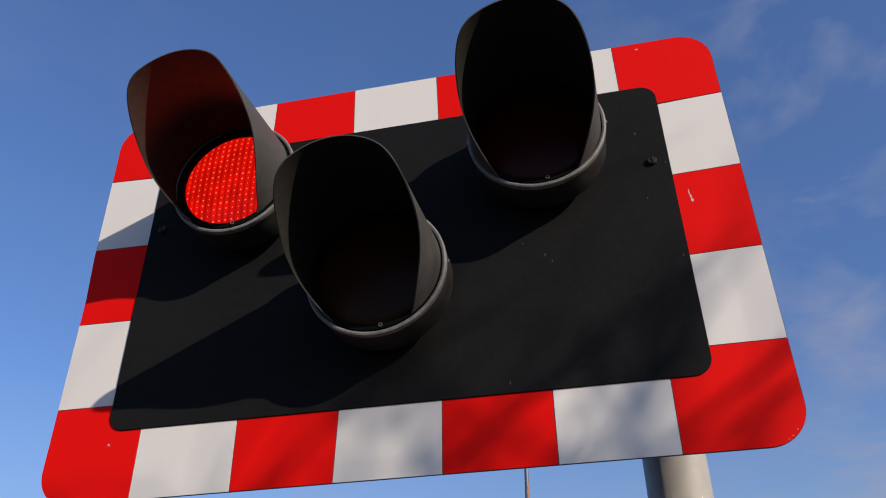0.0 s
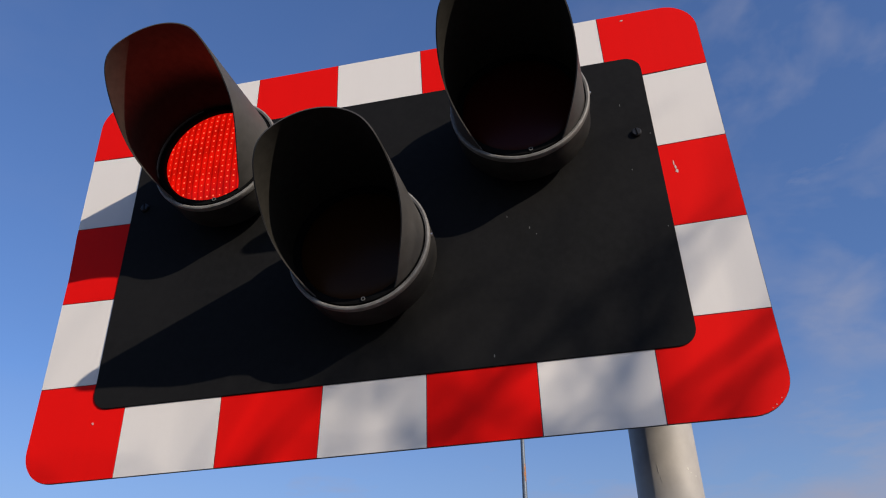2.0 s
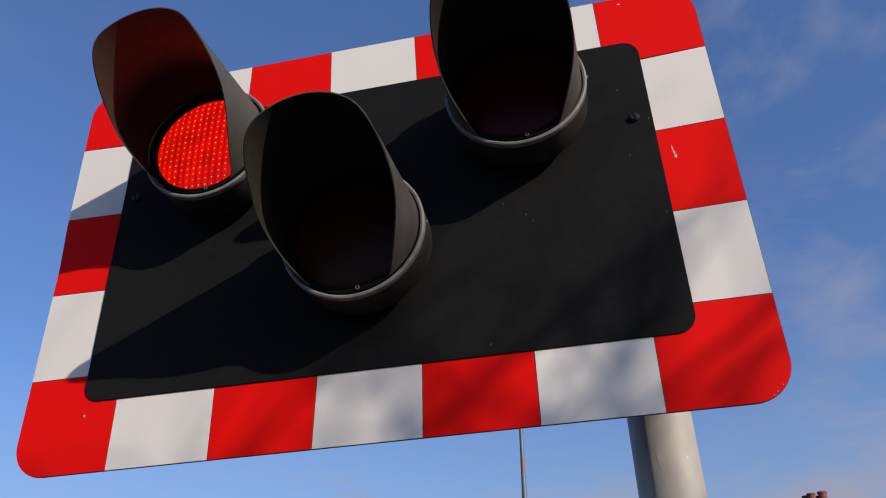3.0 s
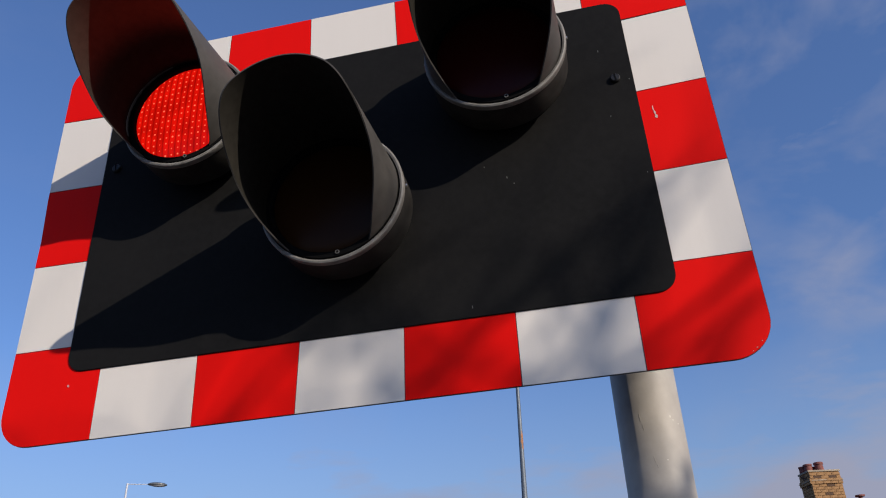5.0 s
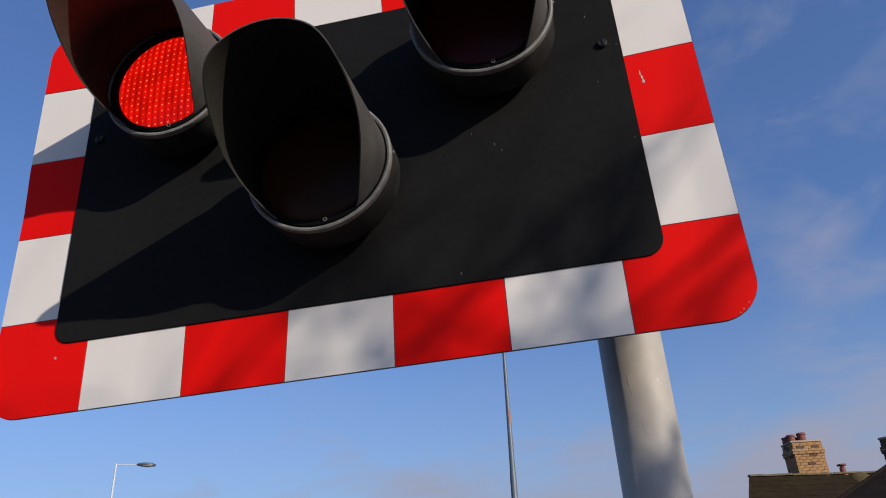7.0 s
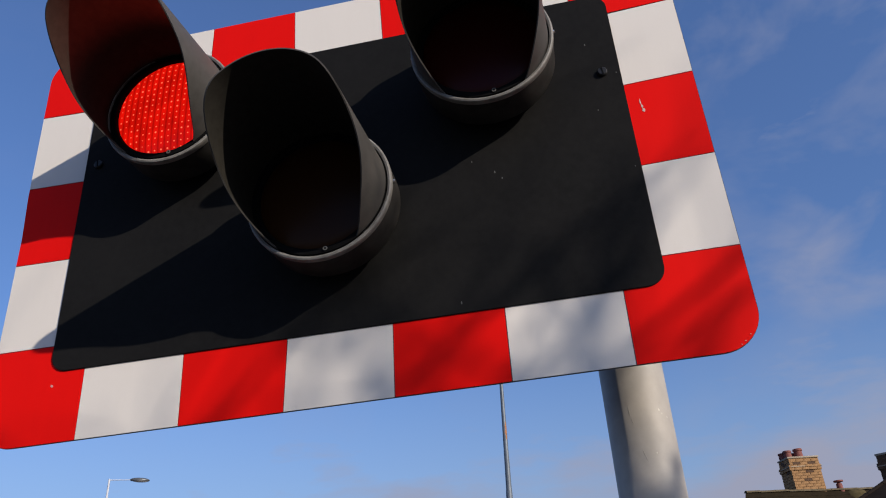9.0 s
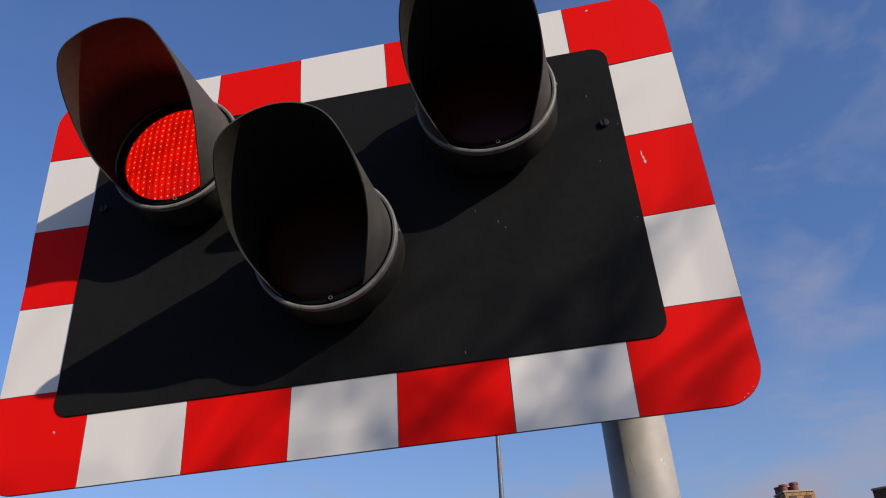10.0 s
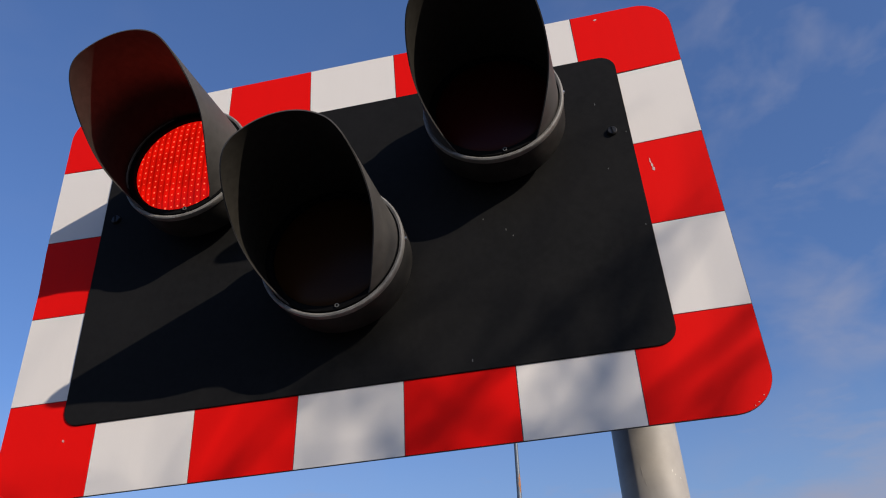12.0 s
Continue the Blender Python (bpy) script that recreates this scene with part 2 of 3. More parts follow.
def polygon(corners, radii=(0, 0, 0, 0), steps=10):
    """An outline in the board's plane through corners (x, z), each rounded by its own radius."""
    pts = []
    n = len(corners)
    for k, r in enumerate(radii):
        p = Vector(corners[k])
        if r <= 0:
            pts.append(tuple(p))
            continue
        back, on = (Vector(corners[k - 1]) - p).normalized(), (Vector(corners[(k + 1) % n]) - p).normalized()
        for j in range(steps + 1):
            a = radians(90 * j / steps)
            pts.append(tuple(p + back * r * (1 - math.sin(a)) + on * r * (1 - math.cos(a))))
    return pts


def sheet(pts, y0, y1, bevel=0.0):
    """A flat piece with an outline, from y0 (front) to y1 (back)."""
    bm = bmesh.new()
    face = bm.faces.new([bm.verts.new((x, y0, z)) for x, z in pts])
    out = bmesh.ops.extrude_face_region(bm, geom=[face])
    for v in out["geom"]:
        if isinstance(v, bmesh.types.BMVert):
            v.co.y = y1
    if bevel:
        edges = [e for e in bm.edges if all(abs(v.co.y - y0) < 1e-6 for v in e.verts)]
        bmesh.ops.bevel(bm, geom=edges, offset=bevel, segments=2, affect="EDGES")
    return bm


def tube(path, radii, seg=10):
    """A round bar along points, with its own radius at each."""
    bm = bmesh.new()
    rings = []
    pts = [Vector(p) for p in path]
    for k, p in enumerate(pts):
        d = (pts[min(k + 1, len(pts) - 1)] - pts[max(k - 1, 0)]).normalized()
        q = d.to_track_quat("Z", "Y")
        rings.append([bm.verts.new(p + q @ Vector((radii[k] * math.cos(2 * math.pi * j / seg), radii[k] * math.sin(2 * math.pi * j / seg), 0))) for j in range(seg)])
    for a, b in zip(rings, rings[1:]):
        for j in range(seg):
            bm.faces.new((a[j], a[(j + 1) % seg], b[(j + 1) % seg], b[j]))
    bm.faces.new(rings[0][::-1])
    bm.faces.new(rings[-1])
    return bm


# ---- ground ----
ground_bm = bmesh.new()
bmesh.ops.create_circle(ground_bm, cap_ends=True, radius=2500, segments=96)
ground = part("ground", ground_bm, GROUND, smooth=False)
tagged(ground, "worn dark grey tarmac ground reaching the horizon", "ground", kind="structure")

# ---- the crossing signal ----
BX0, BX1, BZ0, BZ1 = -0.768, 0.576, 2.05, 2.938          # outline of the board
SEG_X, SEG_Z = 0.192, 0.1776
MID = (BX0 + BX1) / 2
POST = (0.386, 0.225)
signal = empty("level_crossing_signal", pose(POST[0], POST[1], 0),
               "black level crossing signal with red-white border, one red lamp lit", "traffic signal")
TO_SIGNAL = Matrix.Translation((-POST[0], -POST[1], 0))

part("post", lathe([(0.0, 0.0), (0.0, 0.057), (2.86, 0.057), (2.872, 0.050), (2.875, 0.0)], 48, "z"), GALV, signal, "dull galvanised steel post with scuffs and runs")
for z in (2.24, 2.72):
    part("bracket", box(0.9, 0.028, 0.05, pose(MID - POST[0], 0.018 - POST[1], z), 0.003), GALV, signal)
    clamp = lathe([(-0.025, 0.0585), (-0.025, 0.0635), (0.025, 0.0635), (0.025, 0.0585), (-0.025, 0.0585)], 40, "z")
    part("clamp", clamp, GALV, signal, at=pose(0, 0, z))
    part("spacer", box(0.08, 0.145, 0.04, pose(0, -0.13, z), 0.003), GALV, signal)

# scuffs, a weld scar and zinc runs on the post
for k, (x, z, w, h) in enumerate(((0.419, 2.024, 0.0022, 0.0035), (0.423, 2.018, 0.0016, 0.0022), (0.431, 2.013, 0.0018, 0.0018), (0.402, 1.950, 0.0022, 0.0018), (0.368, 2.026, 0.0011, 0.013), (0.371, 2.008, 0.0010, 0.009), (0.381, 1.952, 0.0012, 0.009), (0.384, 1.942, 0.0010, 0.006))):
    lump = bmesh.new()
    bmesh.ops.create_uvsphere(lump, u_segments=10, v_segments=6, radius=1.0, matrix=Matrix.Diagonal((w * 0.6, 0.0003, h * 0.7, 1)))
    dx = x - POST[0]
    part("weld_mark", lump, ZINC_DRIP if k < 4 else GALV, signal, at=pose(dx, -math.sqrt(0.057 ** 2 - dx * dx), z, 0, 8 - 3 * k, math.degrees(math.asin(dx / 0.057))))

# the board was cut and its sheeting laid by hand: its corners and joints are a few millimetres out of square
LOW_L, LOW_R, TOP_R, TOP_L = (-0.766, 2.042), (0.581, 2.0525), (0.577, 2.933), (-0.7735, 2.933)
KINK, BULGE = (-0.7645, 2.47), (-0.7700, 2.57)           # the low x edge is knocked in here and stands out above
PANEL = ((-0.6455, 2.1735), (0.456, 2.1778), (0.4515, 2.808), (-0.642, 2.806))
backboard = part("backboard", sheet(polygon((LOW_L, LOW_R, TOP_R, TOP_L, BULGE, KINK), (0.066, 0.066, 0.066, 0.066, 0, 0)), 0.0, 0.003), EDGE_DARK, signal, "thin alloy backing board with rounded corners", at=TO_SIGNAL)
part("black_panel", sheet(polygon(PANEL, (0.032,) * 4, 8), -0.0042, -0.0002, 0.0008), BOARD_BLACK, backboard, "matt black centre panel, faintly scuffed")

# border panels, red and white by turns; their inner edges run under the black panel
GAP = 0.0008
EDGE = 0.0009
JOINTS_LOW = ((0.0, -0.5), (1.8, 0.8), (-1.5, 2.7), (-1.9, -0.8), (-1.5, -1.4), (0.5, 1.2))      # mm off the even spacing, at the rim and at the panel
JOINTS_TOP = ((1.0, 1.0), (2.2, 0.8), (-1.7, 0.7), (-3.5, 0.0), (-3.0, -1.5), (-2.6, -1.2))
JOINTS_LEFT = ((-1.8, -2.0), (3.6, 1.1), (6.0, 2.9), (12.1, 6.0))
JOINTS_RIGHT = ((1.5, 1.0), (3.4, 0.2), (4.1, -0.5), (4.9, -1.7))


def rim_z(x, top):
    a, b = (TOP_L, TOP_R) if top else (LOW_L, LOW_R)
    z = a[1] + (b[1] - a[1]) * (x - a[0]) / (b[0] - a[0])
    return z - EDGE if top else z + EDGE


def rim_x(z, right):
    if right:
        return LOW_R[0] + (TOP_R[0] - LOW_R[0]) * (z - LOW_R[1]) / (TOP_R[1] - LOW_R[1]) - EDGE
    a, b = (LOW_L, KINK) if z < KINK[1] else (KINK, BULGE) if z < BULGE[1] else (BULGE, TOP_L)
    return a[0] + (b[0] - a[0]) * (z - a[1]) / (b[1] - a[1]) + EDGE


def upright_joint(k, top):
    """Rim end and inner end of the joint after k pieces along the top or the foot; the inner end lies 12 mm under the panel."""
    rim, inner = (JOINTS_TOP if top else JOINTS_LOW)[k - 1]
    xo, xi = BX0 + k * SEG_X + rim / 1000, BX0 + k * SEG_X + inner / 1000
    return (xo, rim_z(xo, top)), (xi + (xi - xo) * 0.1, 2.795 if top else 2.19)


def level_joint(k, right):
    rim, inner = (JOINTS_RIGHT if right else JOINTS_LEFT)[k - 1]
    zo, zi = BZ0 + k * SEG_Z + rim / 1000, BZ0 + k * SEG_Z + inner / 1000
    return (rim_x(zo, right), zo), (0.44 if right else -0.63, zi + (zi - zo) * 0.1)


def border_panel(corners, white, radii=(0, 0, 0, 0, 0, 0)):
    outline = polygon(corners, radii[:len(corners)])
    part("border_panel", sheet(outline, -0.0012, -0.0001), WHITE_FILM if white else RED_FILM, backboard, smooth=False)


def aside(p, dx=0.0, dz=0.0):
    return (p[0] + dx * GAP, p[1] + dz * GAP)


for top in (False, True):
    for k in range(1, 6):
        (a, b), (c, d) = upright_joint(k, top), upright_joint(k + 1, top)
        border_panel([aside(p, s) for p, s in ((a, 1), (c, -1), (d, -1), (b, 1))], k % 2 == 1)
for right in (False, True):
    for k in range(1, 4):
        (a, b), (c, d) = level_joint(k, right), level_joint(k + 1, right)
        loop = [aside(p, 0, s) for p, s in ((a, 1), (b, 1), (d, -1), (c, -1))]
        if not right:
            loop += [(x + EDGE, z) for x, z in (BULGE, KINK) if a[1] < z < c[1]]
        border_panel(loop, k % 2 == 1)
for top in (False, True):
    for right in (False, True):
        ju, jl = upright_joint(6 if right else 1, top), level_joint(4 if top else 1, right)
        s, v = (-1 if right else 1), (-1 if top else 1)
        corner = {(0, 0): LOW_L, (0, 1): LOW_R, (1, 1): TOP_R, (1, 0): TOP_L}[int(top), int(right)]
        corner = (corner[0] + s * EDGE, corner[1] + v * EDGE)
        inner = (ju[1][0] - s * GAP, jl[1][1] - v * GAP)
        border_panel([corner, aside(ju[0], -s), inner, aside(jl[0], 0, -v)], False, (0.064, 0, 0, 0))

# two slotted screws that hold the panel
for x in (MID - 0.516, MID + 0.516):
    head = lathe([(0.0, 0.0), (0.0, 0.0092), (-0.005, 0.0092), (-0.0068, 0.0075), (-0.0072, 0.0)], 28)
    screw = part("panel_screw", head, SCREW_BLACK, backboard, "black slotted screw head", at=pose(x, -0.004, 2.617, 0, 25, 0))
    part("screw_slot", box(0.0022, 0.0012, 0.014, pose(x, -0.0113, 2.617, 0, -8, 0)), RUBBER, backboard, "dark screw slot", smooth=False)


def speck(x, z, w, h, seed, y=-0.0014, mat=CHIP):
    """A small scuff or chip in the film, with an uneven outline."""
    rng = random.Random(seed)
    pts = [(x + w * (0.7 + 0.5 * rng.random()) * math.cos(a), z + h * (0.7 + 0.5 * rng.random()) * math.sin(a)) for a in (2 * math.pi * k / 9 for k in range(9))]
    part("scuff", sheet(pts, y - 0.0003, y), mat, backboard, smooth=False)


speck(0.479, 2.520, 0.0030, 0.0042, 1)
speck(0.4775, 2.529, 0.0018, 0.0045, 2)
speck(0.4758, 2.539, 0.0010, 0.007, 3)
speck(-0.637, 2.148, 0.0026, 0.0026, 4, mat=PINK_CHIP)
speck(0.432, 2.915, 0.0032, 0.002, 5)
for k, a in enumerate((-58, -50, -37)):
    speck(0.512 + 0.0605 * math.cos(radians(a)), 2.114 + 0.0605 * math.sin(radians(a)), 0.0008 + 0.0008 * (k % 2), 0.0010, 20 + k, -0.0014, PINK_CHIP)
for k, (x, z) in enumerate(((0.20, 2.44), (0.212, 2.425), (0.445, 2.612), (0.398, 2.690), (0.40, 2.535), (0.444, 2.405), (0.12, 2.195), (0.16, 2.47))):
    speck(x, z, 0.0010, 0.0018 + 0.0012 * (k % 3 == 0), 40 + k, -0.0043, SCUFF_GREY)

# the three lamps
RED_LIT = lens_glass("lit_red_lens", (0.25, 0.004, 0.002), 0.88)
RED_DARK = lens_glass("unlit_red_lens", (0.03, 0.003, 0.002))
AMBER_DARK = lens_glass("unlit_amber_lens", (0.030, 0.012, 0.004))
VISOR_R = 0.1222
VISOR_CUT = ((0, 0.338), (48, 0.338), (60, 0.328), (70, 0.308), (82, 0.277), (96, 0.240), (113, 0.204), (126, 0.172), (137, 0.135), (146, 0.100))


def visor_reach(a):
    a = abs(a)
    for (a0, l0), (a1, l1) in zip(VISOR_CUT, VISOR_CUT[1:]):
        if a <= a1:
            return l0 + (l1 - l0) * (a - a0) / (a1 - a0)
    return VISOR_CUT[-1][1]


def visor_mesh(stretch):
    """A rolled sheet-metal hood: long on top, its sides cut back to the bezel, open below."""
    bm = bmesh.new()
    na, nl, start = 112, 14, 0.085
    skins = []
    for r in (VISOR_R, VISOR_R - 0.0024):
        grid = []
        for i in range(na + 1):
            a = -146 + 292 * i / na
            # soften the corners of the cut
            reach = sum(visor_reach(a + d) for d in (-6, -3, 0, 3, 6)) / 5
            reach = 0.10 + (reach - 0.10) * stretch
            row = []
            for j in range(nl + 1):
                y = start + (reach - start) * j / nl
                flare = r * (1 - 0.05 * max(0.0, y - 0.10) / 0.24)
                row.append(bm.verts.new((flare * math.sin(radians(a)), -y, flare * math.cos(radians(a)))))
            grid.append(row)
        skins.append(grid)
    outer, inner = skins
    for k, grid in enumerate(skins):
        for i in range(na):
            for j in range(nl):
                bm.faces.new((grid[i][j], grid[i + 1][j], grid[i + 1][j + 1], grid[i][j + 1])).material_index = k
    for i in range(na):
        bm.faces.new((outer[i][nl], outer[i + 1][nl], inner[i + 1][nl], inner[i][nl]))
        bm.faces.new((outer[i][0], inner[i][0], inner[i + 1][0], outer[i + 1][0]))
    for i in (0, na):
        for j in range(nl):
            bm.faces.new((outer[i][j], outer[i][j + 1], inner[i][j + 1], inner[i][j]))
    return bm


def lens_mesh():
    """A domed lens, smooth outside, that turns down steeply into its seat at the rim."""
    r_max = 0.1085
    profile = [(-0.004 * (1 - f * f) - 0.004 * (1 - f ** 10), r_max * f) for f in (k / 22 for k in range(23))]
    return lathe(profile + [(0.004, r_max)], 80)


def signal_lamp(x, z, glass, label, lens_label, droop, swing, stretch):
    m = pose(x - POST[0], -POST[1], z)
    body = part("signal_lamp", lathe([(-0.002, 0.0), (-0.002, 0.108), (-0.040, 0.110), (-0.050, 0.1165), (-0.098, 0.118), (-0.098, 0.0)], 72), HOUSING, signal, label, at=m)
    part("collar", lathe([(-0.036, 0.1160), (-0.036, 0.1262), (-0.041, 0.1280), (-0.080, 0.1287), (-0.1015, 0.1288), (-0.1015, 0.1180)], 80), COLLAR_SHADE, body, "weathered collar behind the ring, coloured dark for shade")
    part("bezel", lathe([(-0.1005, 0.1180), (-0.1005, 0.1298), (-0.102, 0.1304), (-0.106, 0.1302), (-0.109, 0.1308), (-0.112, 0.1300), (-0.1132, 0.1275), (-0.1120, 0.1240), (-0.1005, 0.1238)], 96), BEZEL_GREY, body, "weathered grey retaining ring")
    part("gasket", lathe([(-0.097, 0.1215), (-0.1100, 0.1215), (-0.1118, 0.1205), (-0.1118, 0.1115), (-0.110, 0.1095), (-0.099, 0.1070)], 72), RUBBER, body, "dull black rubber gasket")
    hood = part("visor", visor_mesh(stretch), VISOR_BLACK, body, "long black sheet metal hood, open below", at=pose(0, 0, 0, droop, 0, swing))
    hood.data.materials.append(VISOR_INSIDE)
    part("lens", lens_mesh(), glass, body, lens_label, at=pose(0, -0.103, 0))
    for a in (2, 90, 178):
        head = lathe([(0.0, 0.0), (0.0, 0.0035), (0.0022, 0.0032), (0.003, 0.0)], 14, "z")
        s = part("bezel_screw", head, SCREW_STEEL, body, "small bright screw", at=pose(0.1308 * math.cos(radians(a)), -0.097, 0.1308 * math.sin(radians(a)), 0, 90 - a, 0))
    clip = lathe([(0.0, 0.0022), (-0.0016, 0.0022), (-0.0016, 0.0038), (0.0, 0.0038)], 16)
    part("lens_clip", clip, SCUFF_GREY, body, at=pose(0.014, -0.1128, -0.1135))
    return body


signal_lamp(MID - 0.306, 2.646, RED_LIT, "black hooded lamp with its red lens lit", "glowing red moulded lens", -1.5, -2.9, 1.05)
signal_lamp(MID + 0.306, 2.650, RED_DARK, "black hooded lamp with an unlit red lens", "unlit dark red lens", 1.3, -0.5, 1.0)
signal_lamp(MID, 2.392, AMBER_DARK, "black hooded lamp with an unlit amber lens", "unlit dark amber lens", -0.6, -0.8, 1.02)

# the lit lamp's beam, thrown forward from its lens onto the far end of its own hood
beam = new("lamp_beam", bpy.data.lights.new("lamp_beam", "SPOT"))
beam.data.energy, beam.data.color, beam.data.shadow_soft_size = 3.2, (1.0, 0.06, 0.03), 0.03
beam.data.spot_size, beam.data.spot_blend = radians(120), 0.7
beam.matrix_world = look((MID - 0.306, -0.128, 2.650), (MID - 0.306, -1.0, 2.650))

# ---- slim mast behind the board ----
EYE = Vector((0.305, -1.2, 1.68))


def bearing(turn_east, d, elev):
    """A place d metres away in plan along a bearing from +y, at an elevation, both in degrees."""
    a = radians(turn_east)
    return Vector((EYE.x + d * math.sin(a), EYE.y + d * math.cos(a), EYE.z + d * math.tan(radians(elev))))


MAST = bearing(-6.52, 15, 11.0)
mast = empty("mast", pose(MAST.x - 0.125, MAST.y, 0, 0, 1.56, 0), "slim tapered grey metal mast with a rusty patch", "pole")
part("shaft", lathe([(4.30, 0.0), (4.30, 0.053), (5.0, 0.046), (6.2, 0.036), (6.9, 0.030), (9.4, 0.020), (9.41, 0.0)], 28, "z"), MAST_GREY, mast)
part("lower_shaft", lathe([(0.0, 0.0), (0.0, 0.085), (0.9, 0.085), (1.0, 0.066), (4.25, 0.060), (4.36, 0.052), (4.36, 0.0)], 28, "z"), MAST_GREY, mast, "thicker lower tube")
rust_bm = bmesh.new()
rows = []
for i in range(9):
    z = 5.22 + 0.36 * i / 8
    wide = radians(46) * math.sin(math.pi * (i + 0.6) / 9.2) * (0.8 + 0.25 * math.sin(i * 2.3))
    rr = 0.0455 - (z - 5.0) * 0.00833 + 0.0012
    rows.append([rust_bm.verts.new((rr * math.cos(-0.75 + wide * s), rr * math.sin(-0.75 + wide * s), z)) for s in (-1, -0.5, 0, 0.5, 1)])
for a, b in zip(rows, rows[1:]):
    for k in range(4):
        rust_bm.faces.new((a[k], a[k + 1], b[k + 1], b[k]))
part("rust_patch", rust_bm, RUST, mast, "orange rust patch")

# ---- street lamp far off ----
LAMP = bearing(-33.85, 28, 11.6)
TIP = bearing(-31.4, 28, 11.62)
arm_way = (TIP - LAMP)
arm_way.z = 0
street_lamp = empty("street_lamp", pose(LAMP.x - 0.22, LAMP.y, 0, 0, 1.8, 0), "pale grey street lamp with flat dark lantern on arm", "street lamp")
top = LAMP.z
part("column", lathe([(0.0, 0.0), (0.0, 0.09), (1.2, 0.09), (1.3, 0.055), (top - 0.05, 0.030), (top, 0.028), (top + 0.01, 0.0)], 24, "z"), PALE_POLE, street_lamp, "pale grey tapered column")
turn = math.degrees(math.atan2(arm_way.y, arm_way.x))
reach = arm_way.length
part("arm", tube([(0, 0, top - 0.03), (reach * 0.35, 0, top - 0.012), (reach - 0.55, 0, top)], [0.015, 0.013, 0.012], 12), PALE_POLE, street_lamp, at=pose(0, 0, 0, 0, 0, turn))
head_bm = bmesh.new()
bmesh.ops.create_uvsphere(head_bm, u_segments=28, v_segments=14, radius=1.0, matrix=pose(reach - 0.27, 0, top) @ Matrix.Diagonal((0.31, 0.14, 0.075, 1)))
for v in head_bm.verts:
    if v.co.z < top - 0.03:
        v.co.z = top - 0.03
lantern = part("lantern", head_bm, HEAD_DARK, street_lamp, "flat dark grey lantern", at=pose(0, 0, 0, 0, 0, turn))
bowl_bm = bmesh.new()
bmesh.ops.create_uvsphere(bowl_bm, u_segments=24, v_segments=10, radius=1.0, matrix=pose(reach - 0.25, 0, top - 0.033) @ Matrix.Diagonal((0.24, 0.115, 0.035, 1)))
part("bowl", bowl_bm, LENS_CLEAR, lantern, "clear plastic bowl")


# ---- houses ----
def ridge_caps(roof, spots, rng, mat, r=0.075):
    """Half-round caps, each a piece of its own on one mesh."""
    cap = bmesh.new()
    ring = []
    for x in (0.0, 0.44):
        ring.append([cap.verts.new((x, r * math.cos(a), r * 0.8 * math.sin(a) - 0.02 + 0.012 * x)) for a in (math.pi * k / 8 for k in range(9))])
    for k in range(8):
        cap.faces.new((ring[0][k], ring[1][k], ring[1][k + 1], ring[0][k + 1]))
    for loop in ring:
        cap.faces.new(loop)
    first = part("ridge_tile", cap, mat, roof, at=spots[0])
    for s in spots[1:]:
        o = new("ridge_tile", first.data)
        o.parent = roof
        o.matrix_basis = s @ pose(0, rng.uniform(-0.008, 0.008), rng.uniform(-0.008, 0.008), 0, rng.uniform(-0.8, 0.8), 0)


def skewed_house(name, m, length, front, rear, eave, ridge, skew, label):
    """A house on a skewed corner plot: the end walls slant by skew against the ridge, which runs along x at y = 0."""
    house = empty(name, m, label, "house")

    def prism(rows):
        bm = bmesh.new()
        ends = [[bm.verts.new((x + skew * y, y, z)) for y, z in rows] for x in (0.0, length)]
        n = len(rows)
        for k in range(n):
            bm.faces.new((ends[0][k], ends[0][(k + 1) % n], ends[1][(k + 1) % n], ends[1][k]))
        bm.faces.new(ends[0])
        bm.faces.new(ends[1])
        return bm

    part("wall", prism([(-front + 0.25, 0.0), (rear - 0.25, 0.0), (rear - 0.25, eave - 0.1), (-front + 0.25, eave - 0.1)]), RENDER_WALL, house, smooth=False)
    roof = part("roof", prism([(-front, eave), (0.0, ridge), (rear, eave), (rear, eave - 0.1), (-front, eave - 0.1)]), ROOF_TILE, house, "dark mossy tiled roof", smooth=False)
    # courses of tiles on the front slope, each a thin lapped strip
    slope = math.hypot(front, ridge - eave)
    pitch = math.atan2(ridge - eave, front)
    n = int(slope / 0.20)
    bm = bmesh.new()
    rng = random.Random(3)
    for k in range(n):
        for q in range(int(length / 0.30)):
            s0, s1 = k * slope / n, (k + 1) * slope / n + 0.03
            x0 = q * 0.30 + 0.15 * (k % 2)
            tip = rng.uniform(0.010, 0.016)
            corners = []
            for s, up in ((s0, 0.004), (s1, tip)):
                y, z = -s * math.cos(pitch) - up * math.sin(pitch), ridge - s * math.sin(pitch) + up * math.cos(pitch)
                corners.append((y, z))
            (ya, za), (yb, zb) = corners
            quad = [(x0 + 0.001 + skew * ya, ya, za), (x0 + 0.299 + skew * ya, ya, za), (x0 + 0.299 + skew * yb, yb, zb), (x0 + 0.001 + skew * yb, yb, zb)]
            low = [(x, y + 0.010 * math.sin(pitch), z - 0.010 * math.cos(pitch)) for x, y, z in quad[2:]]
            v = [bm.verts.new(p) for p in quad + low]
            bm.faces.new((v[0], v[1], v[2], v[3]))
            bm.faces.new((v[3], v[2], v[4], v[5]))
    tagged(part("roof_tiles", bm, ROOF_TILE, roof, smooth=False), kind="stuff")
    ridge_caps(roof, [pose(0.45 * k, 0, ridge) for k in range(int(length / 0.45))], rng, RIDGE_TILE)
    return house


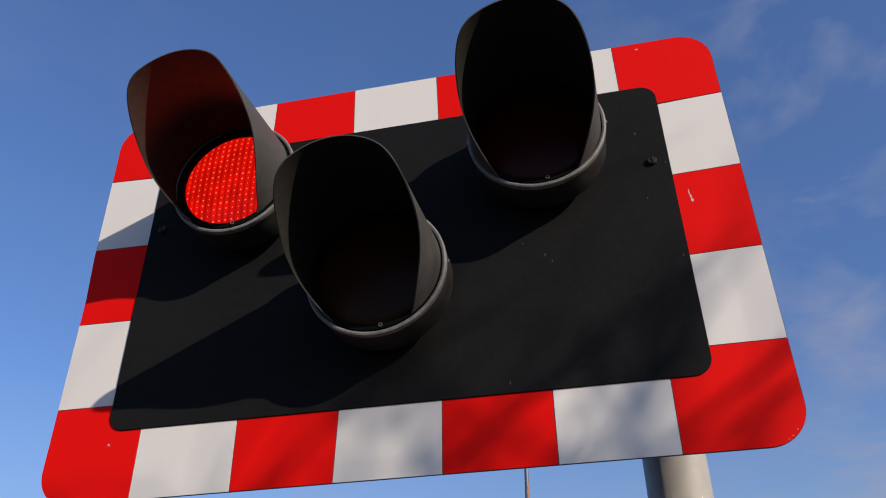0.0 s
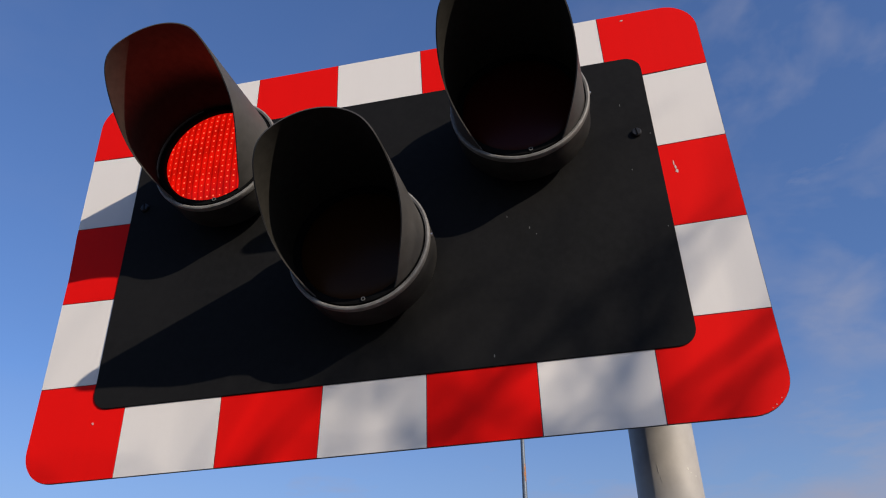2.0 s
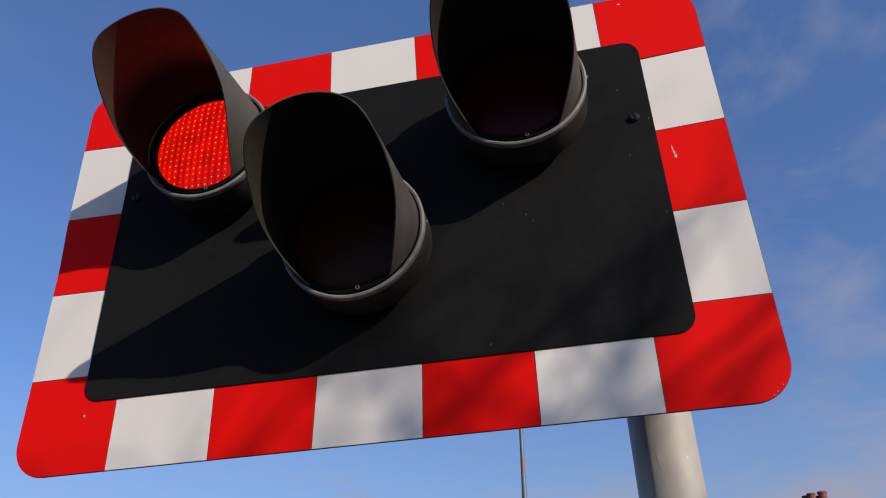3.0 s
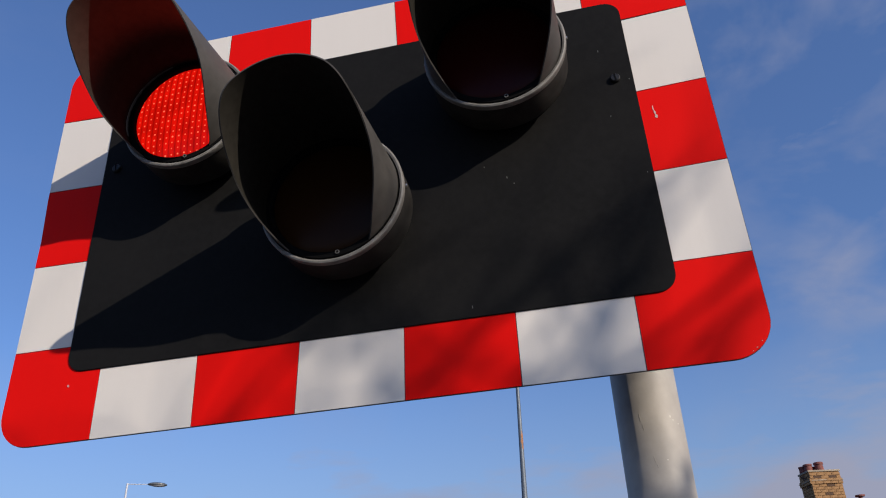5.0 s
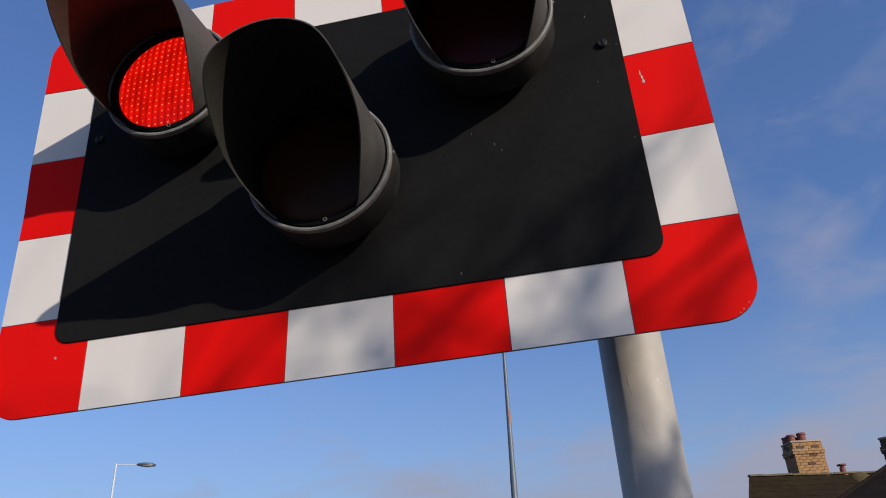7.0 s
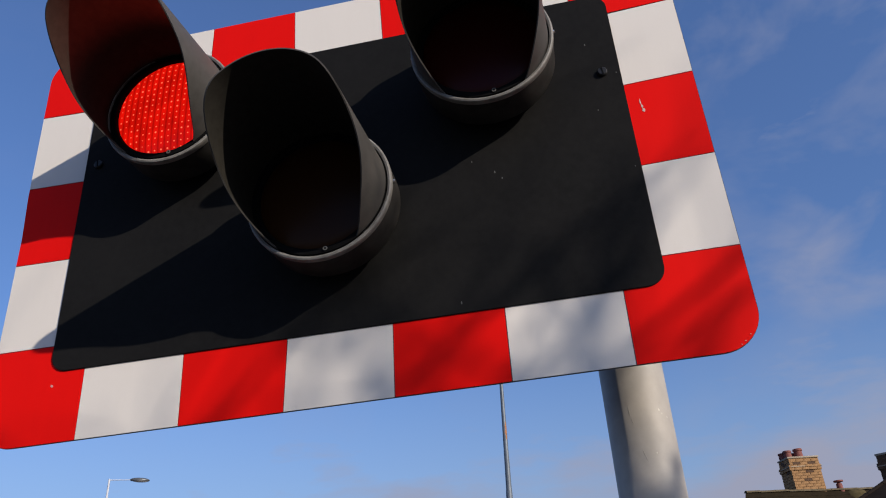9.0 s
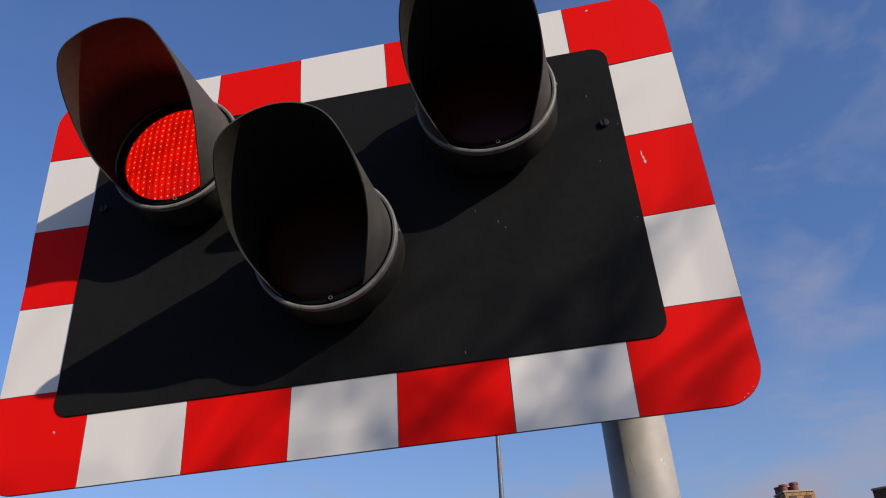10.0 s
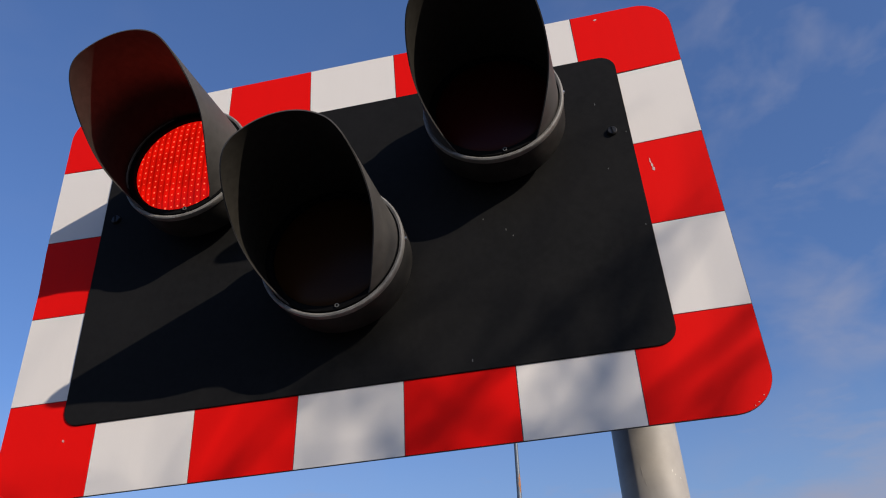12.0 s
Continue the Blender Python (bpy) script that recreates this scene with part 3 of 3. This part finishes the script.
def hipped_house(name, m, length, depth, eave, pitch, tile, label):
    """A bungalow: walls and a hipped roof whose ridge runs along x at y = 0. The origin is under the ridge's near end."""
    house = empty(name, m, label, "house")
    half = depth / 2
    rise = half * math.tan(radians(pitch))
    x0, x1 = -half, length + half
    part("wall", box(x1 - x0 - 0.7, depth - 0.7, eave, pose((x0 + x1) / 2, 0, eave / 2)), RENDER_WALL, house, smooth=False)
    bm = bmesh.new()
    lo = [bm.verts.new(p) for p in ((x0, -half, eave), (x1, -half, eave), (x1, half, eave), (x0, half, eave))]
    up = [bm.verts.new((0, 0, eave + rise)), bm.verts.new((length, 0, eave + rise))]
    for f in ((lo[0], lo[1], up[1], up[0]), (lo[1], lo[2], up[1]), (lo[2], lo[3], up[0], up[1]), (lo[3], lo[0], up[0])):
        bm.faces.new(f)
    base = [bm.verts.new((v.co.x, v.co.y, eave - 0.12)) for v in lo]
    for k in range(4):
        bm.faces.new((lo[k], base[k], base[(k + 1) % 4], lo[(k + 1) % 4]))
    bm.faces.new(base)
    roof = part("roof", bm, tile, house, "hipped tiled roof", smooth=False)
    hip = half * math.sqrt(2)
    slope = math.degrees(math.atan2(rise, hip))
    run = math.hypot(hip, rise)
    spots = []
    for k in range(int(run / 0.45)):
        f = (k + 1) * 0.45 / run
        spots.append(pose(-half * f, -half * f, eave + rise * (1 - f), 0, -slope, 45))
    ridge_caps(roof, spots, random.Random(9), tile)
    return house, eave + rise


def chimney_stack(house, m, w, d, z0, z1, seed, clay=BRICK, pots=4):
    """A brick stack with single bricks in courses, an oversailing course, a cement cap and pots."""
    stack = part("chimney", box(w - 0.02, d - 0.02, z1 - z0, pose(0, 0, (z0 + z1) / 2)), MORTAR, house, "brick chimney stack with projecting bands", smooth=False, at=m)
    rng = random.Random(seed)
    course, long = 0.078, 0.222
    n = int((z1 - z0) / course)
    meshes = {}
    for dark in (0, 1):
        for size in (long, long / 2):
            b = box(size - 0.009, 0.06, course - 0.009, None, 0.003)
            me = bpy.data.meshes.new("brick")
            b.to_mesh(me)
            b.free()
            me.materials.append(BRICK_DARK if dark else clay)
            meshes[dark, size] = me
    for side in range(4):
        run, off, turn_z = ((w, d / 2, 0), (d, w / 2, 90), (w, d / 2, 180), (d, w / 2, 270))[side]
        for c in range(n):
            out = 0.035 if n - 4 <= c <= n - 3 else 0.0
            x = -run / 2
            half_first = (c + side) % 2
            while x < run / 2 - 0.05:
                size = long / 2 if (half_first or run / 2 - x < long) else long
                half_first = 0
                if z0 + c * course > z1 - 1.35:
                    dark = 1 if (c in (n - 13, n - 14) and rng.random() < 0.75) or rng.random() < 0.03 else 0
                    o = new("brick", meshes[dark, size])
                    o.parent = stack
                    o.matrix_basis = pose(0, 0, 0, 0, 0, turn_z) @ pose(x + size / 2, -off - out + 0.0265 + rng.uniform(-0.003, 0.003), z0 + (c + 0.5) * course)
                x += size
    part("cap", box(w + 0.04, d + 0.04, 0.05, pose(0, 0, z1 + 0.01), 0.012), CEMENT, stack, "pale cement flaunching")
    part("band", box(w + 0.08, d + 0.08, 0.024, pose(0, 0, z1 - 0.25), 0.005), CEMENT, stack, "thin pale string course")
    for x, y, h, r in ((-w * 0.33, -0.05, 0.20, 0.125), (w * 0.02, -0.08, 0.24, 0.13), (-w * 0.42, 0.12, 0.17, 0.11), (-w * 0.12, 0.10, 0.15, 0.10))[:pots]:
        pot = lathe([(0, 0), (0, r * 0.95), (h * 0.72, r * 0.86), (h * 0.74, r * 1.02), (h * 0.97, r), (h, r * 0.94), (h, r * 0.78), (h * 0.4, r * 0.74), (h * 0.4, 0)], 24, "z")
        part("chimney_pot", pot, TERRACOTTA, stack, "short red clay pot", at=pose(x, y, z1 + 0.05))
    return stack


R0 = bearing(9.2, 24, 8.2)
ridge_z = R0.z
house = skewed_house("house", pose(R0.x, R0.y, 0, 0, 0, 24), 9.0, 1.9, 3.2, R0.z - 2.4, R0.z, 0.95,
                     "bungalow with a dark mossy tiled roof and yellow brick chimney")
chimney_stack(house, pose(2.15, 0.32, 0, 0, 0, -9), 0.90, 0.62, ridge_z - 0.75, ridge_z + 0.93, 7)
flue = part("flue_terminal", lathe([(-0.12, 0), (-0.12, 0.12), (0.0, 0.11), (0.05, 0.085), (0.17, 0.08), (0.17, 0.055), (0.22, 0.055), (0.22, 0.13), (0.26, 0.13), (0.28, 0.0)], 24, "z"), TERRACOTTA, house, "small capped clay flue terminal on the ridge", at=pose(3.08, 0.05, ridge_z + 0.0))
part("mound", lathe([(-0.75, 0.50), (-0.15, 0.40), (-0.03, 0.30), (0.03, 0.16), (0.045, 0.0)], 20, "z"), MOSS, house, "mossy mortar mound beside the flue", at=pose(3.5, 0.10, ridge_z - 0.02))

# second house is assumed: its dark roof stands for a shaded area
A0 = bearing(14.63, 20, 6.36)
turn_b = math.degrees(math.atan2(-0.55, 0.83))
half_b, eave_b = 3.4, 2.45
down = (A0.z - eave_b) / math.tan(radians(35)) * math.sqrt(2)      # plan distance from a point on the hip to the eave corner
hip_way = Vector((0.976, 0.198, 0))
corner = Vector((A0.x, A0.y, 0)) - hip_way * down
ridge_end = corner + hip_way * (half_b * math.sqrt(2))
house_b, ridge_b = hipped_house("house", pose(ridge_end.x, ridge_end.y, 0, 0, 0, turn_b), 8.0, 2 * half_b, eave_b, 35, ROOF_SHADED,
                                "assumed bungalow with a chimney, its hipped tiled roof coloured dark for shade")
stack_b = bearing(18.6, 21.2, 9.25)
local = house_b.matrix_basis.inverted() @ Vector((stack_b.x, stack_b.y, 0))
chimney_stack(house_b, pose(local.x, local.y, 0), 0.777, 0.555, stack_b.z - 1.5, stack_b.z, 8, BRICK_DARK, 0)

# ---- bare tree beside the road, on the sunny side, whose boughs shade the foot of the board ----
TREE = Vector((0.12, 0.0, 0.0)) + SUN_WAY * 5.0
LIFT = TREE.z                                            # how much higher the sun's path is at the tree than at the board
tree = empty("tree", pose(TREE.x, TREE.y, 0), "bare winter tree with grey-brown trunk and fine twigs", "tree")
part("trunk", tube([(0, 0, -0.1), (0.03, 0.02, 0.8), (-0.03, 0.03, 1.7), (0.02, 0.0, 2.3), (0.0, 0.0, LIFT + 1.62)], [0.15, 0.12, 0.10, 0.07, 0.045], 14), BARK, tree)
rng = random.Random(5)


def shade_at(p):
    """Where the shade of a point of the tree falls in the board's plane."""
    q = p + Vector((TREE.x, TREE.y, 0))
    return q - SUN_WAY * (q.y / SUN_WAY.y)


def bough(bm, p, d, length, r, depth, skipped=False):
    """A bough with its twigs; those that would shade the post just under the board are left out."""
    pts, radii = [p.copy()], [r]
    for k in range(4):
        d = (d + Vector((rng.uniform(-0.2, 0.2), rng.uniform(-0.2, 0.2), rng.uniform(-0.16, 0.14)))).normalized()
        pts.append(pts[-1] + d * length / 4)
        radii.append(r * (1 - 0.14 * (k + 1)))
    shades = [shade_at(q) for q in pts[1:]]
    # keeps this stretch of the post sunlit by omitting unseen twigs
    skipped = skipped or depth < 2 and any(0.63 < q.x < 0.90 and 2.09 < q.z < 2.25 for q in shades)
    if not skipped:
        t = tube(pts, radii, 6)
        me = bpy.data.meshes.new("twig")
        t.to_mesh(me)
        t.free()
        bm.from_mesh(me)
        bpy.data.meshes.remove(me)
    if depth:
        for k in range(4):
            j = rng.choice((1, 2, 3, 4))
            side = Vector((rng.uniform(-1, 1), rng.uniform(-1, 1), rng.uniform(-0.1, 0.5))).normalized()
            bough(bm, pts[j], (d * 0.8 + side).normalized(), length * rng.uniform(0.5, 0.7), radii[j] * 0.70, depth - 1, skipped)


# a short stout limb, added out of view to shade the post's lower left
limb = tube([(0.0, 0.0, LIFT + 1.30), (0.18, 0.02, LIFT + 1.70), (0.37, 0.0, LIFT + 1.92), (0.49, 0.0, LIFT + 1.975)], [0.046, 0.044, 0.040, 0.036], 10)
part("limb", limb, BARK, tree, "unseen stout limb added to shade the post")
for k in range(16):
    a = 2 * math.pi * k / 16 + rng.uniform(-0.25, 0.25)
    bm = bmesh.new()
    bough(bm, Vector((0.01, 0.0, LIFT + 1.14 + 0.028 * k)), Vector((math.cos(a) + 0.22, math.sin(a), 0.95)).normalized(), 0.70, 0.028, 2)
    part("branch", bm, BARK, tree)
# two slender boughs, added out of view and aimed to shade the board's lower right
for start, to, r in (((0.02, 0.0, 1.50), (0.42, 0.0, 2.33), 0.013), ((0.0, 0.02, 1.52), (0.33, 0.05, 2.14), 0.012)):
    a, b = Vector(start), Vector(to)
    bm = bmesh.new()
    bough(bm, a + Vector((0, 0, LIFT)), (b - a).normalized(), (b - a).length, r, 1)
    part("branch", bm, BARK, tree)
